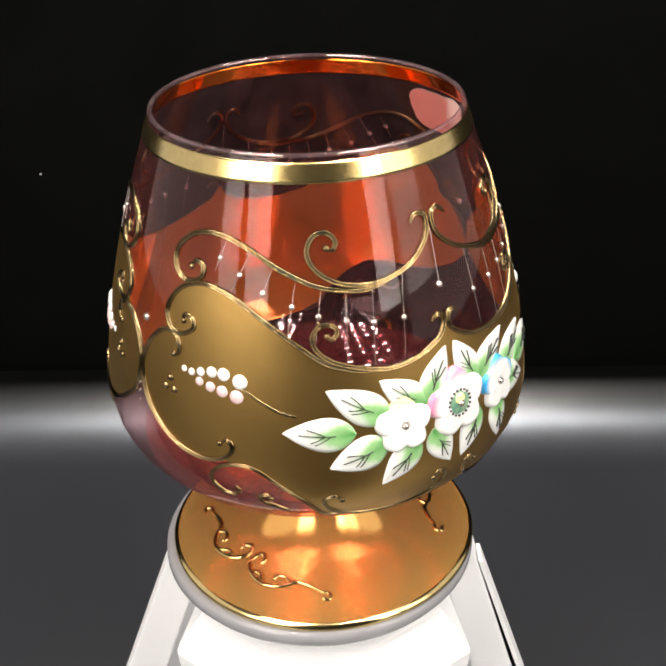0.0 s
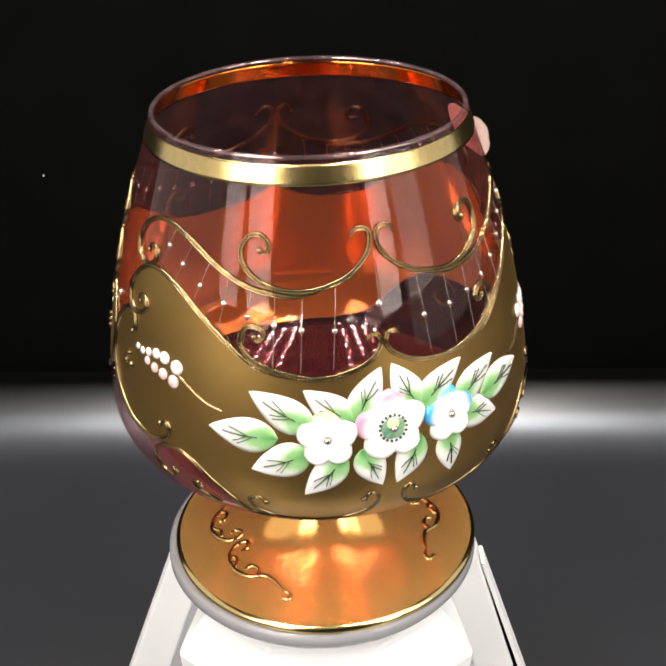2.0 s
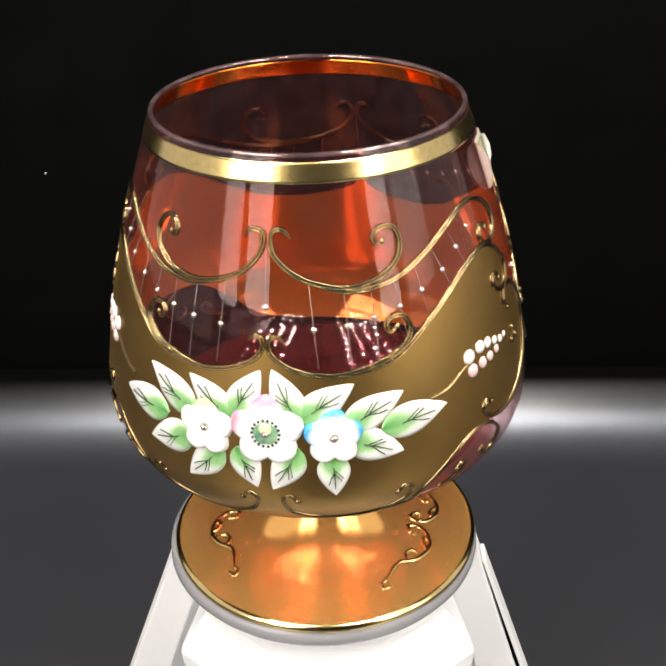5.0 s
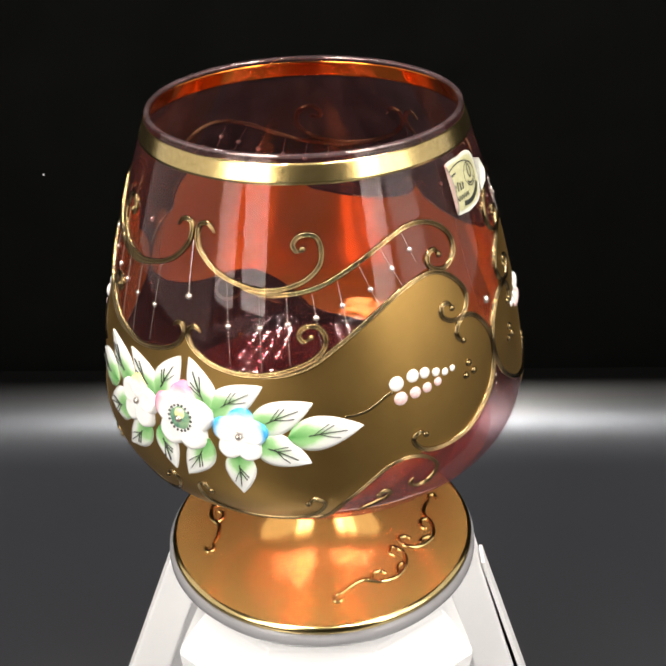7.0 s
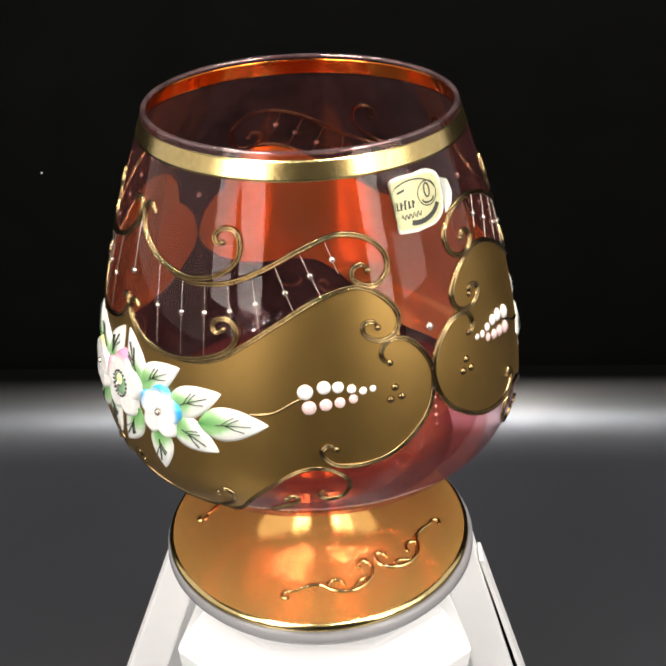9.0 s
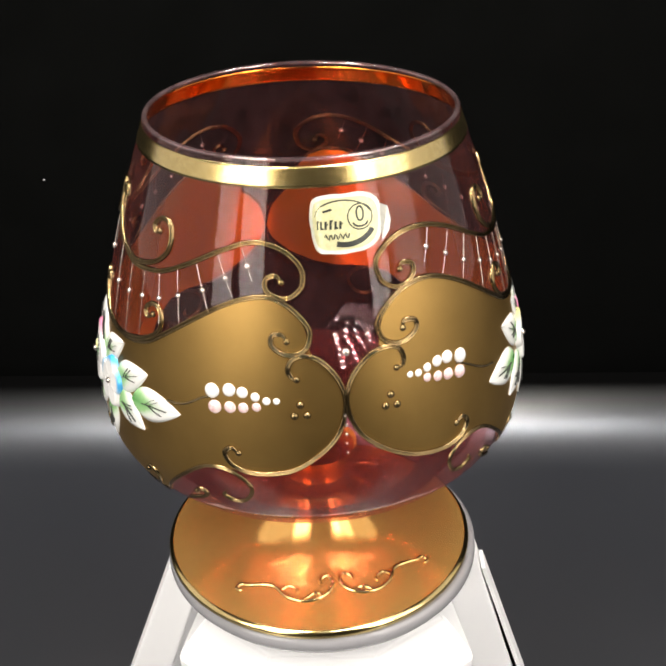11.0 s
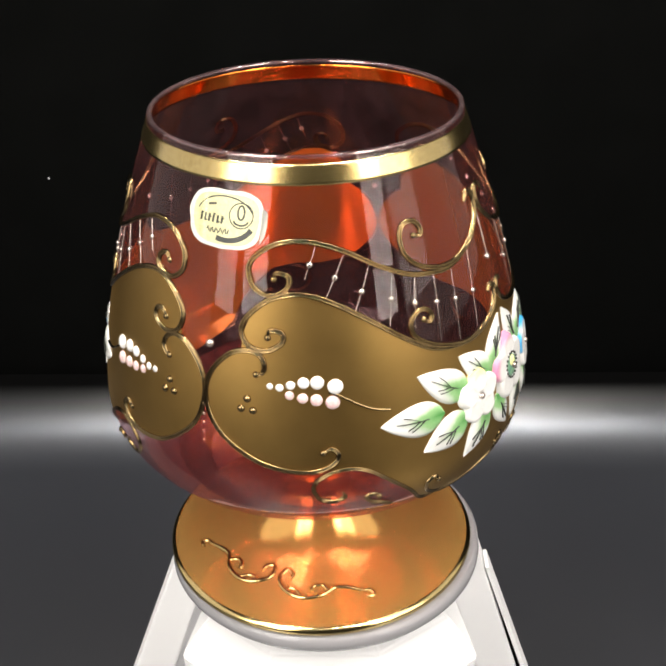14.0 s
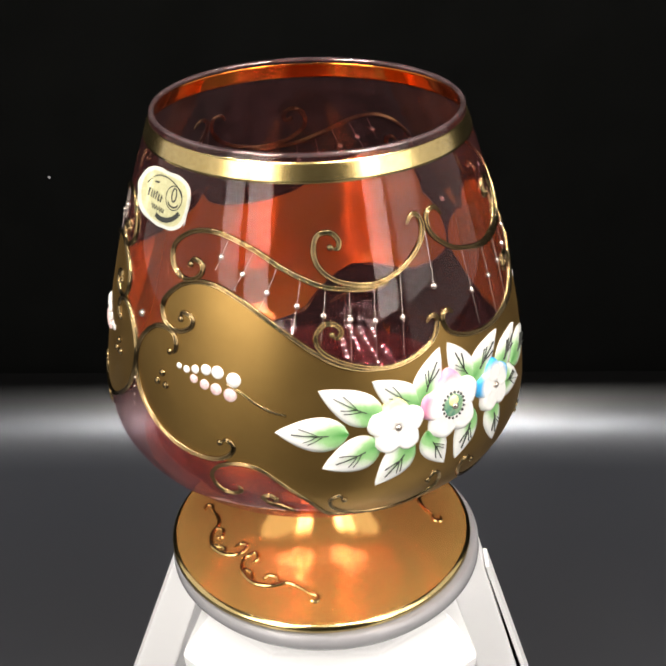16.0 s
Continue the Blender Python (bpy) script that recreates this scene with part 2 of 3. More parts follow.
# ---- room ----
room = {
    "wall_south": ((0, -1.5, 0.9), (3.6, 0.1, 2.4)), "wall_north": ((0, 1.5, 0.9), (3.6, 0.1, 2.4)),
    "wall_west": ((-1.8, 0, 0.9), (0.1, 2.9, 2.4)), "wall_east": ((1.8, 0, 0.9), (0.1, 2.9, 2.4)),
    "ceiling": ((0, 0, 2.15), (3.7, 3.1, 0.1)), "floor": ((0, 0, -0.35), (3.7, 3.1, 0.1)),
}
for nm, (c, s) in room.items():
    ob = part(nm, rounded_box(*s, 0.01), WALL, smooth=False)
    ob.location = c
    tagged(ob, "plain black painted studio surface", nm.split("_")[0], kind="structure")


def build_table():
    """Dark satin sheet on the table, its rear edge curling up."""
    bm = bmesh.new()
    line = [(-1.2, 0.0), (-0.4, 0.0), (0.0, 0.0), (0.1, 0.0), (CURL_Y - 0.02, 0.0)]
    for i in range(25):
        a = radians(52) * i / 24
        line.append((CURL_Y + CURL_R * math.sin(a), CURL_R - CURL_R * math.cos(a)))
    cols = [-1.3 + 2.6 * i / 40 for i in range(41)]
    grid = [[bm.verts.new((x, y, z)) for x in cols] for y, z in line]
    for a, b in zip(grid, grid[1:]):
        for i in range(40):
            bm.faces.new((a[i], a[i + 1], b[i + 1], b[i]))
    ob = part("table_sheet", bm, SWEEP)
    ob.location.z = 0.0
    return tagged(ob, "dark grey satin sheet covering the table, rear edge curling up, light fall-off painted in", "table sheet", kind="structure")


CURL_Y, CURL_R = 0.1915, 0.070
BACK_Y = 0.275
SPECK = (-0.1534, 0.1320)
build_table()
ob = part("backdrop", rounded_box(2.4, 0.01, 1.6, 0.002), VELVET, smooth=False)
ob.location = (0, BACK_Y + 0.005, 0.7)
tagged(ob, "black velvet cloth hung upright behind the goblet", "backdrop", kind="structure")

# ---- stand with its turning plate ----
FOOT_Z = 0.122          # height of the foot's upper edge
PLATE_Z = FOOT_Z - 0.0022


def build_stand():
    stand = new("turntable_stand")
    tagged(stand, "white plastic turntable stand with splayed legs under the goblet", "stand")
    plate = part("turntable_plate", lathe([(0, -0.007), (0.043, -0.0065), (0.0470, -0.0055), (0.0484, -0.0035), (0.0482, -0.0012), (0.0474, -0.0002), (0.0468, 0.0), (0, 0.0)]), PLATE, stand, "pale grey round turning plate with rounded rim")
    plate.location = (0.0006, 0.0009, PLATE_Z)
    part("hub", lathe([(0.030, -0.026), (0.034, -0.016), (0.040, -0.0075), (0, -0.0075)]), PLATE, stand).location = (0, 0, PLATE_Z)
    # faceted body
    bm = bmesh.new()
    plan = [(-0.0450, -0.026), (-0.020, -0.046), (0.020, -0.046), (0.0465, -0.026), (0.039, 0.012), (0.020, 0.036), (-0.020, 0.036), (-0.038, 0.012)]
    rings = []
    for k, z in ((0.66, -0.012), (0.80, -0.016), (1.0, -0.0275), (0.99, -0.034), (0.90, -0.058), (0.82, -0.119)):
        rings.append([bm.verts.new((x * k, y * k, z)) for x, y in plan])
    for a, b in zip(rings, rings[1:]):
        for i in range(8):
            bm.faces.new((a[i], b[i], b[(i + 1) % 8], a[(i + 1) % 8]))
    bm.faces.new(rings[0])
    bm.faces.new(rings[-1][::-1])
    bmesh.ops.bevel(bm, geom=bm.edges[:], offset=0.0008, segments=2, affect="EDGES")
    bmesh.ops.recalc_face_normals(bm, faces=bm.faces)
    part("body", bm, WHITE_STAND, stand, smooth=False).location = (0.001, 0.0, PLATE_Z)
    for side in (-1, 1):
        bm = bmesh.new()
        top, bot = -0.003, -0.1195
        def x_out(z):
            return side * (0.0467 + (0.365 if side < 0 else 0.295) * (-0.0035 - z))
        vs = []
        for y in (0.0, 0.012):
            vs.append([bm.verts.new((x, y, z)) for x, z in ((x_out(top), top), (x_out(bot), bot), (x_out(bot) - side * 0.0155, bot), (x_out(-0.008) - side * 0.012, -0.008), (x_out(top) - side * 0.003, top))])
        bm.faces.new(vs[0])
        bm.faces.new(vs[1][::-1])
        for i in range(5):
            bm.faces.new((vs[0][i], vs[1][i], vs[1][(i + 1) % 5], vs[0][(i + 1) % 5]))
        bmesh.ops.recalc_face_normals(bm, faces=bm.faces)
        bmesh.ops.bevel(bm, geom=bm.edges[:], offset=0.0006, segments=2, affect="EDGES")
        leg = part("leg", bm, WHITE_STAND, stand, smooth=False)
        leg.location = (0.0012, 0.0, PLATE_Z + 0.0)
        # sloping inner flank of the leg, below the body's shoulder
        bm = bmesh.new()
        rows = []
        for z, ramp in ((-0.026, 0.0), (-0.0275, 1.0), (bot, 1.0)):
            x_in = x_out(-0.008) - side * 0.012 + (x_out(bot) - side * 0.0155 - x_out(-0.008) + side * 0.012) * (-0.008 - z) / (-0.008 - bot)
            rows.append([bm.verts.new((x, y, z)) for x, y in ((x_in, 0.0006), (x_in - side * (0.001 + 0.006 * ramp), 0.0075), (x_in, 0.0115))])
        for a, b in zip(rows, rows[1:]):
            for i in range(3):
                bm.faces.new((a[i], a[(i + 1) % 3], b[(i + 1) % 3], b[i]))
        bm.faces.new(rows[0])
        bm.faces.new(rows[-1][::-1])
        bmesh.ops.recalc_face_normals(bm, faces=bm.faces)
        part("inner_flank", bm, WHITE_STAND, leg, smooth=False)
        if side > 0:
            bm = bmesh.new()
            quad = [(x_out(-0.016) + 0.0004, -0.016), (x_out(-0.016) + 0.0016, -0.016), (x_out(bot) + 0.0052, bot), (x_out(bot) + 0.0032, bot)]
            va, vb = ([bm.verts.new((x, y, z)) for x, z in quad] for y in (0.001, 0.010))
            bm.faces.new(va)
            bm.faces.new(vb[::-1])
            for i in range(4):
                bm.faces.new((va[i], vb[i], vb[(i + 1) % 4], va[(i + 1) % 4]))
            bmesh.ops.recalc_face_normals(bm, faces=bm.faces)
            part("edge_strip", bm, WHITE_STAND, leg, "thin white strip along the leg", smooth=False)
            # black filler stands in the gap beside the strip, its shade put into colour
            bm = bmesh.new()
            quad = [(x_out(-0.026) - 0.0002, -0.026), (x_out(-0.026) + 0.0008, -0.026), (x_out(bot) + 0.0036, bot), (x_out(bot) - 0.0002, bot)]
            va, vb = ([bm.verts.new((x, y, z)) for x, z in quad] for y in (0.0035, 0.0095))
            bm.faces.new(va)
            bm.faces.new(vb[::-1])
            for i in range(4):
                bm.faces.new((va[i], vb[i], vb[(i + 1) % 4], va[(i + 1) % 4]))
            bmesh.ops.recalc_face_normals(bm, faces=bm.faces)
            part("gap_shade", bm, VELVET, leg, "black filler in the gap beside the strip, its shade painted in", smooth=False)
    return stand, plate


STAND, PLATE_OB = build_stand()

# ---- goblet ----
GOBLET = new("glass_goblet")
tagged(GOBLET, "violet-rose glass footed goblet with gilded panels and white enamel flowers", "goblet")
RM, HM, HB, NL, KU, RT, HT = 0.05895, 0.0606, 0.0282, 2.16, 1.514, 0.0403, 0.1367


def radius(h):
    if h > HM:
        return RM - (RM - RT) * min(1, (h - HM) / (HT - HM)) ** KU
    return RM * (1 - min(1, (HM - h) / (HM - HB)) ** NL) ** (1 / NL)


def slope(h):
    d = 0.0004
    h = min(max(h, HB + 0.002), HT - d)
    return (radius(h + d) - radius(h - d)) / (2 * d)


def on_bowl(phi, h, lift=0.0):
    """The point at phi degrees and height h on the outside of the bowl, lifted off along the normal."""
    s = slope(h)
    k = 1 / math.hypot(1, s)
    r, z = radius(h) + lift * k, h - lift * s * k
    a = radians(phi)
    return Vector((r * math.sin(a), -r * math.cos(a), z))


def bowl_heights():
    lo = [HM - (HM - HB) * math.cos(radians(90) * i / 30) for i in range(2, 31)]
    return lo + [HM + (HT - HM) * i / 36 for i in range(1, 37)]


def build_bowl():
    hs = bowl_heights()
    outer = [(0.0095, HB - 0.0005)] + [(radius(h), h) for h in hs]
    cut = next(i for i, (r, h) in enumerate(outer) if i and h > 0.0425)
    inside = [(max(r - 0.0028, 0.001) if i else 0.0, h + 0.0026) for i, (r, h) in enumerate(outer[:cut + 1])]
    part("base_lining", lathe(inside), LINING, GOBLET, "dark violet thick inner base")
    # darkening of the glass seen edge-on is painted as this tinted ring
    ring = [(radius(h) + 0.0002, h) for h in np.linspace(0.0325, 0.0362, 6)]
    part("base_ring", lathe(ring), DARKRING, GOBLET, "dark violet ring laid on, painting glass that darkens edge-on")
    top = [(RT - 0.0005 + 0.00068 * math.cos(radians(a)), HT + 0.0004 + 0.00055 * math.sin(radians(a))) for a in range(-20, 201, 20)]
    inner = [(max(radius(h) - 0.0010, 0.0), h + (0.0012 if h < HM else 0)) for h in reversed(hs)] + [(0, HB + 0.0016)]
    part("bowl", lathe(outer[cut:]), GLASS, GOBLET, "violet-rose tinted thin blown glass")
    part("bowl_base", lathe(outer[:cut + 1]), BASEGLASS, GOBLET, "thicker rose-red glass base of the bowl")
    part("rim", lathe([outer[-1], *top, inner[0]]), RIMGLASS, GOBLET, "polished rounded glass lip")
    band = [(radius(h) + 0.00012, h) for h in np.linspace(0.1312, 0.1358, 8)]
    back = [(r - 0.00020, h) for r, h in reversed(band)]
    bm = lathe(band + back, closed=True)
    bm.faces.ensure_lookup_table()
    for f in bm.faces:
        c = f.calc_center_median()
        f.material_index = 1 if math.hypot(c.x, c.y) < radius(c.z) else 0
    part("gold_band", bm, [GOLD_BAND, BAND_BACK], GOBLET, "burnished gold band below the rim")


build_bowl()

# four painted quarters: middle angle, direction, stretch and crowding of the scrolls towards the middle
MIDS = (-1.9, 174.0)
QUARTERS = [(MIDS[0], 1, 1.035, 0.0), (MIDS[0], -1, 1.014, 0.0), (MIDS[1], -1, 1.032, 3.6), (MIDS[1], 1, 1.143, 0.0)]


def angle(quarter, p):
    """The angle on the bowl of a mark p degrees out from the middle of its quarter's side."""
    mid, way, k, crowd = quarter
    return mid + way * k * (p - crowd * math.sin(math.pi * min(max(p, 0), 85) / 85))


def build_panel(quarter):
    """The matt gold field of one quarter, between its upper and lower painted edges."""
    top = [(0, 96), (0.8, 94.6), (2.8, 92), (8.4, 89.4), (16.4, 88.2), (24, 88.6), (32, 90.7), (38.9, 94.9), (47, 99.9), (55, 104.6), (62, 107.0), (67.8, 107.1), (72, 105.3), (75.3, 102), (76.6, 98.5), (77.0, 94.2), (79.8, 92.5), (83.3, 88), (84.5, 84), (85.0, 81)]
    low = [(0, 44.6), (20, 45.0), (29, 46.4), (34.6, 48.4), (39.3, 53.8), (45.3, 59.5), (50.5, 63.2), (57, 64.2), (65.7, 63.9), (72, 65.5), (78.5, 69.6), (83.2, 75), (84.5, 78), (85.0, 80.8)]
    n, rows, way = 150, 22, quarter[1]
    bm = bmesh.new()
    tp, th = zip(*top)
    lp, lh = zip(*low)
    grid = []
    for layer, lift in ((0, 0.00016), (1, 0.00004)):
        cols = []
        for i in range(n + 1):
            p = 85.0 * (1 - (1 - i / n) ** 1.15)
            hi, lo = np.interp(p, tp, th) / 1000, np.interp(p, lp, lh) / 1000
            cols.append([bm.verts.new(on_bowl(angle(quarter, p), lo + (hi - lo) * j / rows, lift)) for j in range(rows + 1)])
        grid.append(cols)
    for layer, cols in enumerate(grid):
        for i in range(n):
            for j in range(rows):
                vs = (cols[i][j], cols[i + 1][j], cols[i + 1][j + 1], cols[i][j + 1])
                f = bm.faces.new(vs if (way > 0) == (layer == 0) else vs[::-1])
                f.material_index = layer
    part("gold_panel", bm, [GOLD_MATT, GOLD_BACK], GOBLET, "matt gold painted field")


for qd in QUARTERS:
    build_panel(qd)


def ribbon(line, width, height, lift=0.0, ends=0.35):
    """A raised double-ridged stroke of paste along (phi, h) points on the bowl."""
    cross = [(-1, 0.04), (-0.88, 0.6), (-0.55, 1.0), (-0.2, 0.6), (0, 0.22), (0.2, 0.6), (0.55, 1.0), (0.88, 0.6), (1, 0.04)]
    bm = bmesh.new()
    n = len(line)
    pts = [on_bowl(p, h, lift) for p, h in line]
    prev = None
    for i, (p, h) in enumerate(line):
        up = (on_bowl(p, h, 0.001) - on_bowl(p, h, 0)).normalized()
        t = (pts[min(i + 1, n - 1)] - pts[max(i - 1, 0)]).normalized()
        side = t.cross(up).normalized()
        e = min(i, n - 1 - i) / n
        w = width * (ends + (1 - ends) * min(1, e / 0.08))
        hh = height * (0.6 + 0.4 * min(1, e / 0.06))
        row = [bm.verts.new(pts[i] + side * (w * a) + up * (hh * b)) for a, b in cross]
        if prev:
            for a in range(8):
                bm.faces.new((prev[a], prev[a + 1], row[a + 1], row[a]))
        else:
            bm.faces.new(row)
        prev = row
    bm.faces.new(prev[::-1])
    bmesh.ops.recalc_face_normals(bm, faces=bm.faces)
    return bm


def dome(rad, flat=0.75, seg=14, rings=5):
    """A raised drop of enamel, standing on its base."""
    prof = [(rad * math.cos(radians(90) * i / rings), 0.0001 + rad * flat * math.sin(radians(90) * i / rings)) for i in range(rings)]
    return lathe([(rad * 0.98, 0.00005)] + prof[:1] + prof[1:] + [(0, rad * flat)], seg)


def seat(phi, h, lift=0.0, spin=0.0):
    """The pose of a piece lying on the bowl: its z along the normal, its y up the bowl."""
    n = (on_bowl(phi, h, 0.001) - on_bowl(phi, h, 0)).normalized()
    x = Vector((math.cos(radians(phi)), math.sin(radians(phi)), 0))
    y = n.cross(x).normalized()
    m = Matrix((x, y, n)).transposed().to_4x4()
    return Matrix.Translation(on_bowl(phi, h, lift)) @ m @ pose(0, 0, 0, 0, 0, spin)


STROKES = {
    "upper_s": [(6.5, 119.6), (4.4, 121.6), (1.6, 121.0), (1.0, 118.4), (2.6, 115.3), (7.5, 111.6), (14.5, 109.2), (22, 108.3), (30, 109.8), (35.2, 113.2), (36.6, 117), (34.8, 120.2), (31.2, 120.6), (29, 118.8), (29.6, 117.0), (31.4, 117.4)],
    "upper_wave": [(15, 108.4), (22, 107.4), (29.3, 107.9), (35.5, 109.2), (43.8, 112.5), (53, 116.9), (62, 119.4), (69.8, 118.5), (75.2, 114.6), (75.6, 110.4), (73, 107.8), (69.6, 107.4), (66.5, 109.2), (66.3, 111.6), (68.8, 112.4), (70, 110.9)],
    "lower_s": [(4.4, 96.4), (3.0, 97.6), (1.3, 97.2), (0.9, 94.8), (2.9, 92.0), (8.4, 89.5), (16.4, 88.2), (24, 89.1), (31.3, 91.5), (35.6, 94.6), (36.2, 97.8), (34.2, 100.1), (31.1, 100.0), (29.7, 98.3), (31.0, 96.8), (32.6, 97.7)],
    "panel_wave": [(20, 88.0), (26, 88.9), (32.3, 90.9), (38.9, 95.0), (47, 100.3), (54.9, 104.9), (61.9, 107.3), (67.8, 107.4), (73, 105.0), (76.8, 100.2), (75.8, 95.8), (71.6, 94.4), (67.9, 96.4), (68.0, 98.8), (70.6, 99.2), (71.2, 97.6)],
    "lobe": [(73.8, 88.6), (72.4, 89.0), (71.8, 91.0), (72.9, 93.4), (75.9, 94.2), (79.8, 92.7), (83.5, 88.1), (85.1, 82.2), (83.2, 75.0), (78.5, 69.6), (72.1, 65.5), (65.7, 63.9), (60.5, 64.3), (57.1, 66.2), (56.2, 68.6), (57.8, 70.2), (59.5, 68.9)],
    "base_s": [(56.0, 57.4), (55.2, 55.8), (57.2, 54.4), (60.4, 55.2), (62.2, 58.9), (60.0, 62.3), (55.5, 63.9), (50.5, 63.3), (45.3, 59.5), (39.3, 53.8), (34.6, 47.9), (29, 46.6)],
    "base_front": [(6.9, 54.2), (5.2, 56.2), (3.4, 55.4), (3.2, 52.6), (5.4, 49.4), (11.7, 46.6), (20.5, 46.0), (28, 47.2), (33.5, 50.5), (34.5, 54.0), (32, 55.5), (30.6, 53.8)],
    "base_curl": [(43, 49.5), (46, 51.2), (49, 52.6), (50.2, 54.6), (48.5, 55.4), (47.4, 54.2)],
}


def paint_quarter(quarter):
    rng = random.Random(int(quarter[0]) + quarter[1])
    for key, pts in STROKES.items():
        j = [(angle(quarter, p) + rng.uniform(-0.25, 0.25), h / 1000 + rng.uniform(-0.00012, 0.00012)) for p, h in pts]
        thin = key.startswith("base")
        w = 0.00058 if thin else 0.00069
        part("scroll", ribbon(spline(j, 90), w, 0.00078 if not thin else 0.0006), GOLD_RELIEF, GOBLET)
        if key not in ("base_s",):
            for end in (j[0], j[-1]) if key in ("lobe", "base_front") else (j[-1],):
                b = part("scroll_drop", dome(0.00085, 0.9), GOLD_RELIEF, GOBLET)
                b.matrix_basis = seat(*end, 0.0)


for qd in QUARTERS:
    paint_quarter(qd)

# ---- strings of drops between the scrolls ----
DROP = {}


def drop(name, rad, mat, phi, h, label="", flat=0.75, lift=0.0):
    key = (name, round(rad, 6), mat.name)
    if key not in DROP:
        DROP[key] = part(name, dome(rad, flat), mat, GOBLET, label)
        DROP[key].matrix_basis = seat(phi, h, lift)
        return DROP[key]
    return share(name, DROP[key], seat(phi, h, lift), GOBLET, label)


def fine_line(pts, width, mat, name, parent, height=0.00012, n=14):
    bm = bmesh.new()
    line = spline(pts, n)
    prev = None
    P = [on_bowl(p, h, 0.0001) for p, h in line]
    for i, (p, h) in enumerate(line):
        up = (on_bowl(p, h, 0.001) - on_bowl(p, h, 0)).normalized()
        t = (P[min(i + 1, n - 1)] - P[max(i - 1, 0)]).normalized()
        s = t.cross(up)
        row = [bm.verts.new(P[i] - s * width), bm.verts.new(P[i] + up * height * 2), bm.verts.new(P[i] + s * width)]
        if prev:
            bm.faces.new((prev[0], prev[1], row[1], row[0]))
            bm.faces.new((prev[1], prev[2], row[2], row[1]))
        prev = row
    bmesh.ops.recalc_face_normals(bm, faces=bm.faces)
    return part(name, bm, mat, parent)


WIRES = [((11.1, 109.6), (12.8, 90.2), 99.3), ((19.9, 107.6), (20.8, 89.4), 99.7), ((27, 107.6), (27.6, 91), 100.8), ((33.4, 108.4), (35.3, 95.7), 102.2), ((40, 110.6), (42.2, 98), 104.5), ((46, 113.2), (50.9, 102.4), 107.3), ((52.5, 116.0), (57.7, 106.2), 111.0), ((59.5, 118.2), (62.5, 111), 114.2)]
for qd in QUARTERS:
    for (p0, h0), (p1, h1), hb in WIRES:
        a, b = (angle(qd, p0), h0 / 1000), (angle(qd, p1), h1 / 1000)
        fine_line([a, ((a[0] + b[0]) / 2, (a[1] + b[1]) / 2), b], 0.00008, SILVER, "fine_line", GOBLET, 0.00006)
        f = (h0 - hb) / (h0 - h1)
        drop("bead", 0.00078, SILVER, a[0] + (b[0] - a[0]) * f, hb / 1000)
for mid in MIDS:
    fine_line([(mid, 0.1175), (mid, 0.111), (mid, 0.1045)], 0.00008, SILVER, "fine_line", GOBLET)
    drop("bead", 0.00095, SILVER, mid, 0.1043)
for seam in (86.2, -88.9):
    drop("bead", 0.00105, SILVER, seam + 0.6, 0.0944)
    for i in range(5):
        drop("bead", 0.00055 - 0.00007 * i, SILVER, seam - 0.4, 0.0790 - 0.0024 * i)

# ---- berry sprays, three-dot marks ----
BERRIES = [(52.8, 84.0, 1.95), (57.2, 84.9, 1.7), (60.5, 84.7, 1.45), (63.7, 83.9, 1.15), (66.4, 83.1, 1.0), (68.8, 83.2, 0.85)]
PINKS = [(53.6, 80.1, 1.8), (57.5, 80.6, 1.55), (60.8, 80.9, 1.35), (64.0, 81.4, 1.15)]
for mid, way, k, _ in QUARTERS:
    for lst, mat, nm in ((BERRIES, ENAMEL, "white_berry"), (PINKS, PEARL_PINK, "pink_berry")):
        for p, h, r in lst:
            if way < 0:
                p, h = (p + 2.2) / k, h + 1.8 + 0.06 * (p - 52)
            drop(nm, r / 1000, mat, mid + way * k * p, h / 1000, "", 0.55)
    stem = [(mid + way * k * p, h / 1000) for p, h in ((39.8, 77.9), (43, 78.2), (46, 79.1), (50.1, 81.6), (53, 82.6))]
    if way < 0:
        stem = [(mid + way * k * p, h / 1000) for p, h in ((40.5, 78.2), (44, 79.0), (47.5, 80.6), (51.7, 83.1), (55, 84.6))]
    fine_line(stem, 0.00036, GOLD_RELIEF, "berry_stem", GOBLET, 0.0003, 20)
    for p, h in ((74.3, 82.4), (75.8, 79.8), (72.9, 79.6)):
        drop("gold_dot", 0.0010, GOLD_RELIEF, mid + way * k * p, h / 1000, "", 0.9)


# ---- enamel flowers and leaves ----
def patch(phi, h):
    """Maps metres along and up the bowl from (phi, h), and a lift, to the bowl."""
    def put(x, y, z):
        hh = h + y / math.hypot(1, slope(h))
        return on_bowl(phi + math.degrees(x / max(radius(hh), 0.01)), hh, z)
    return put


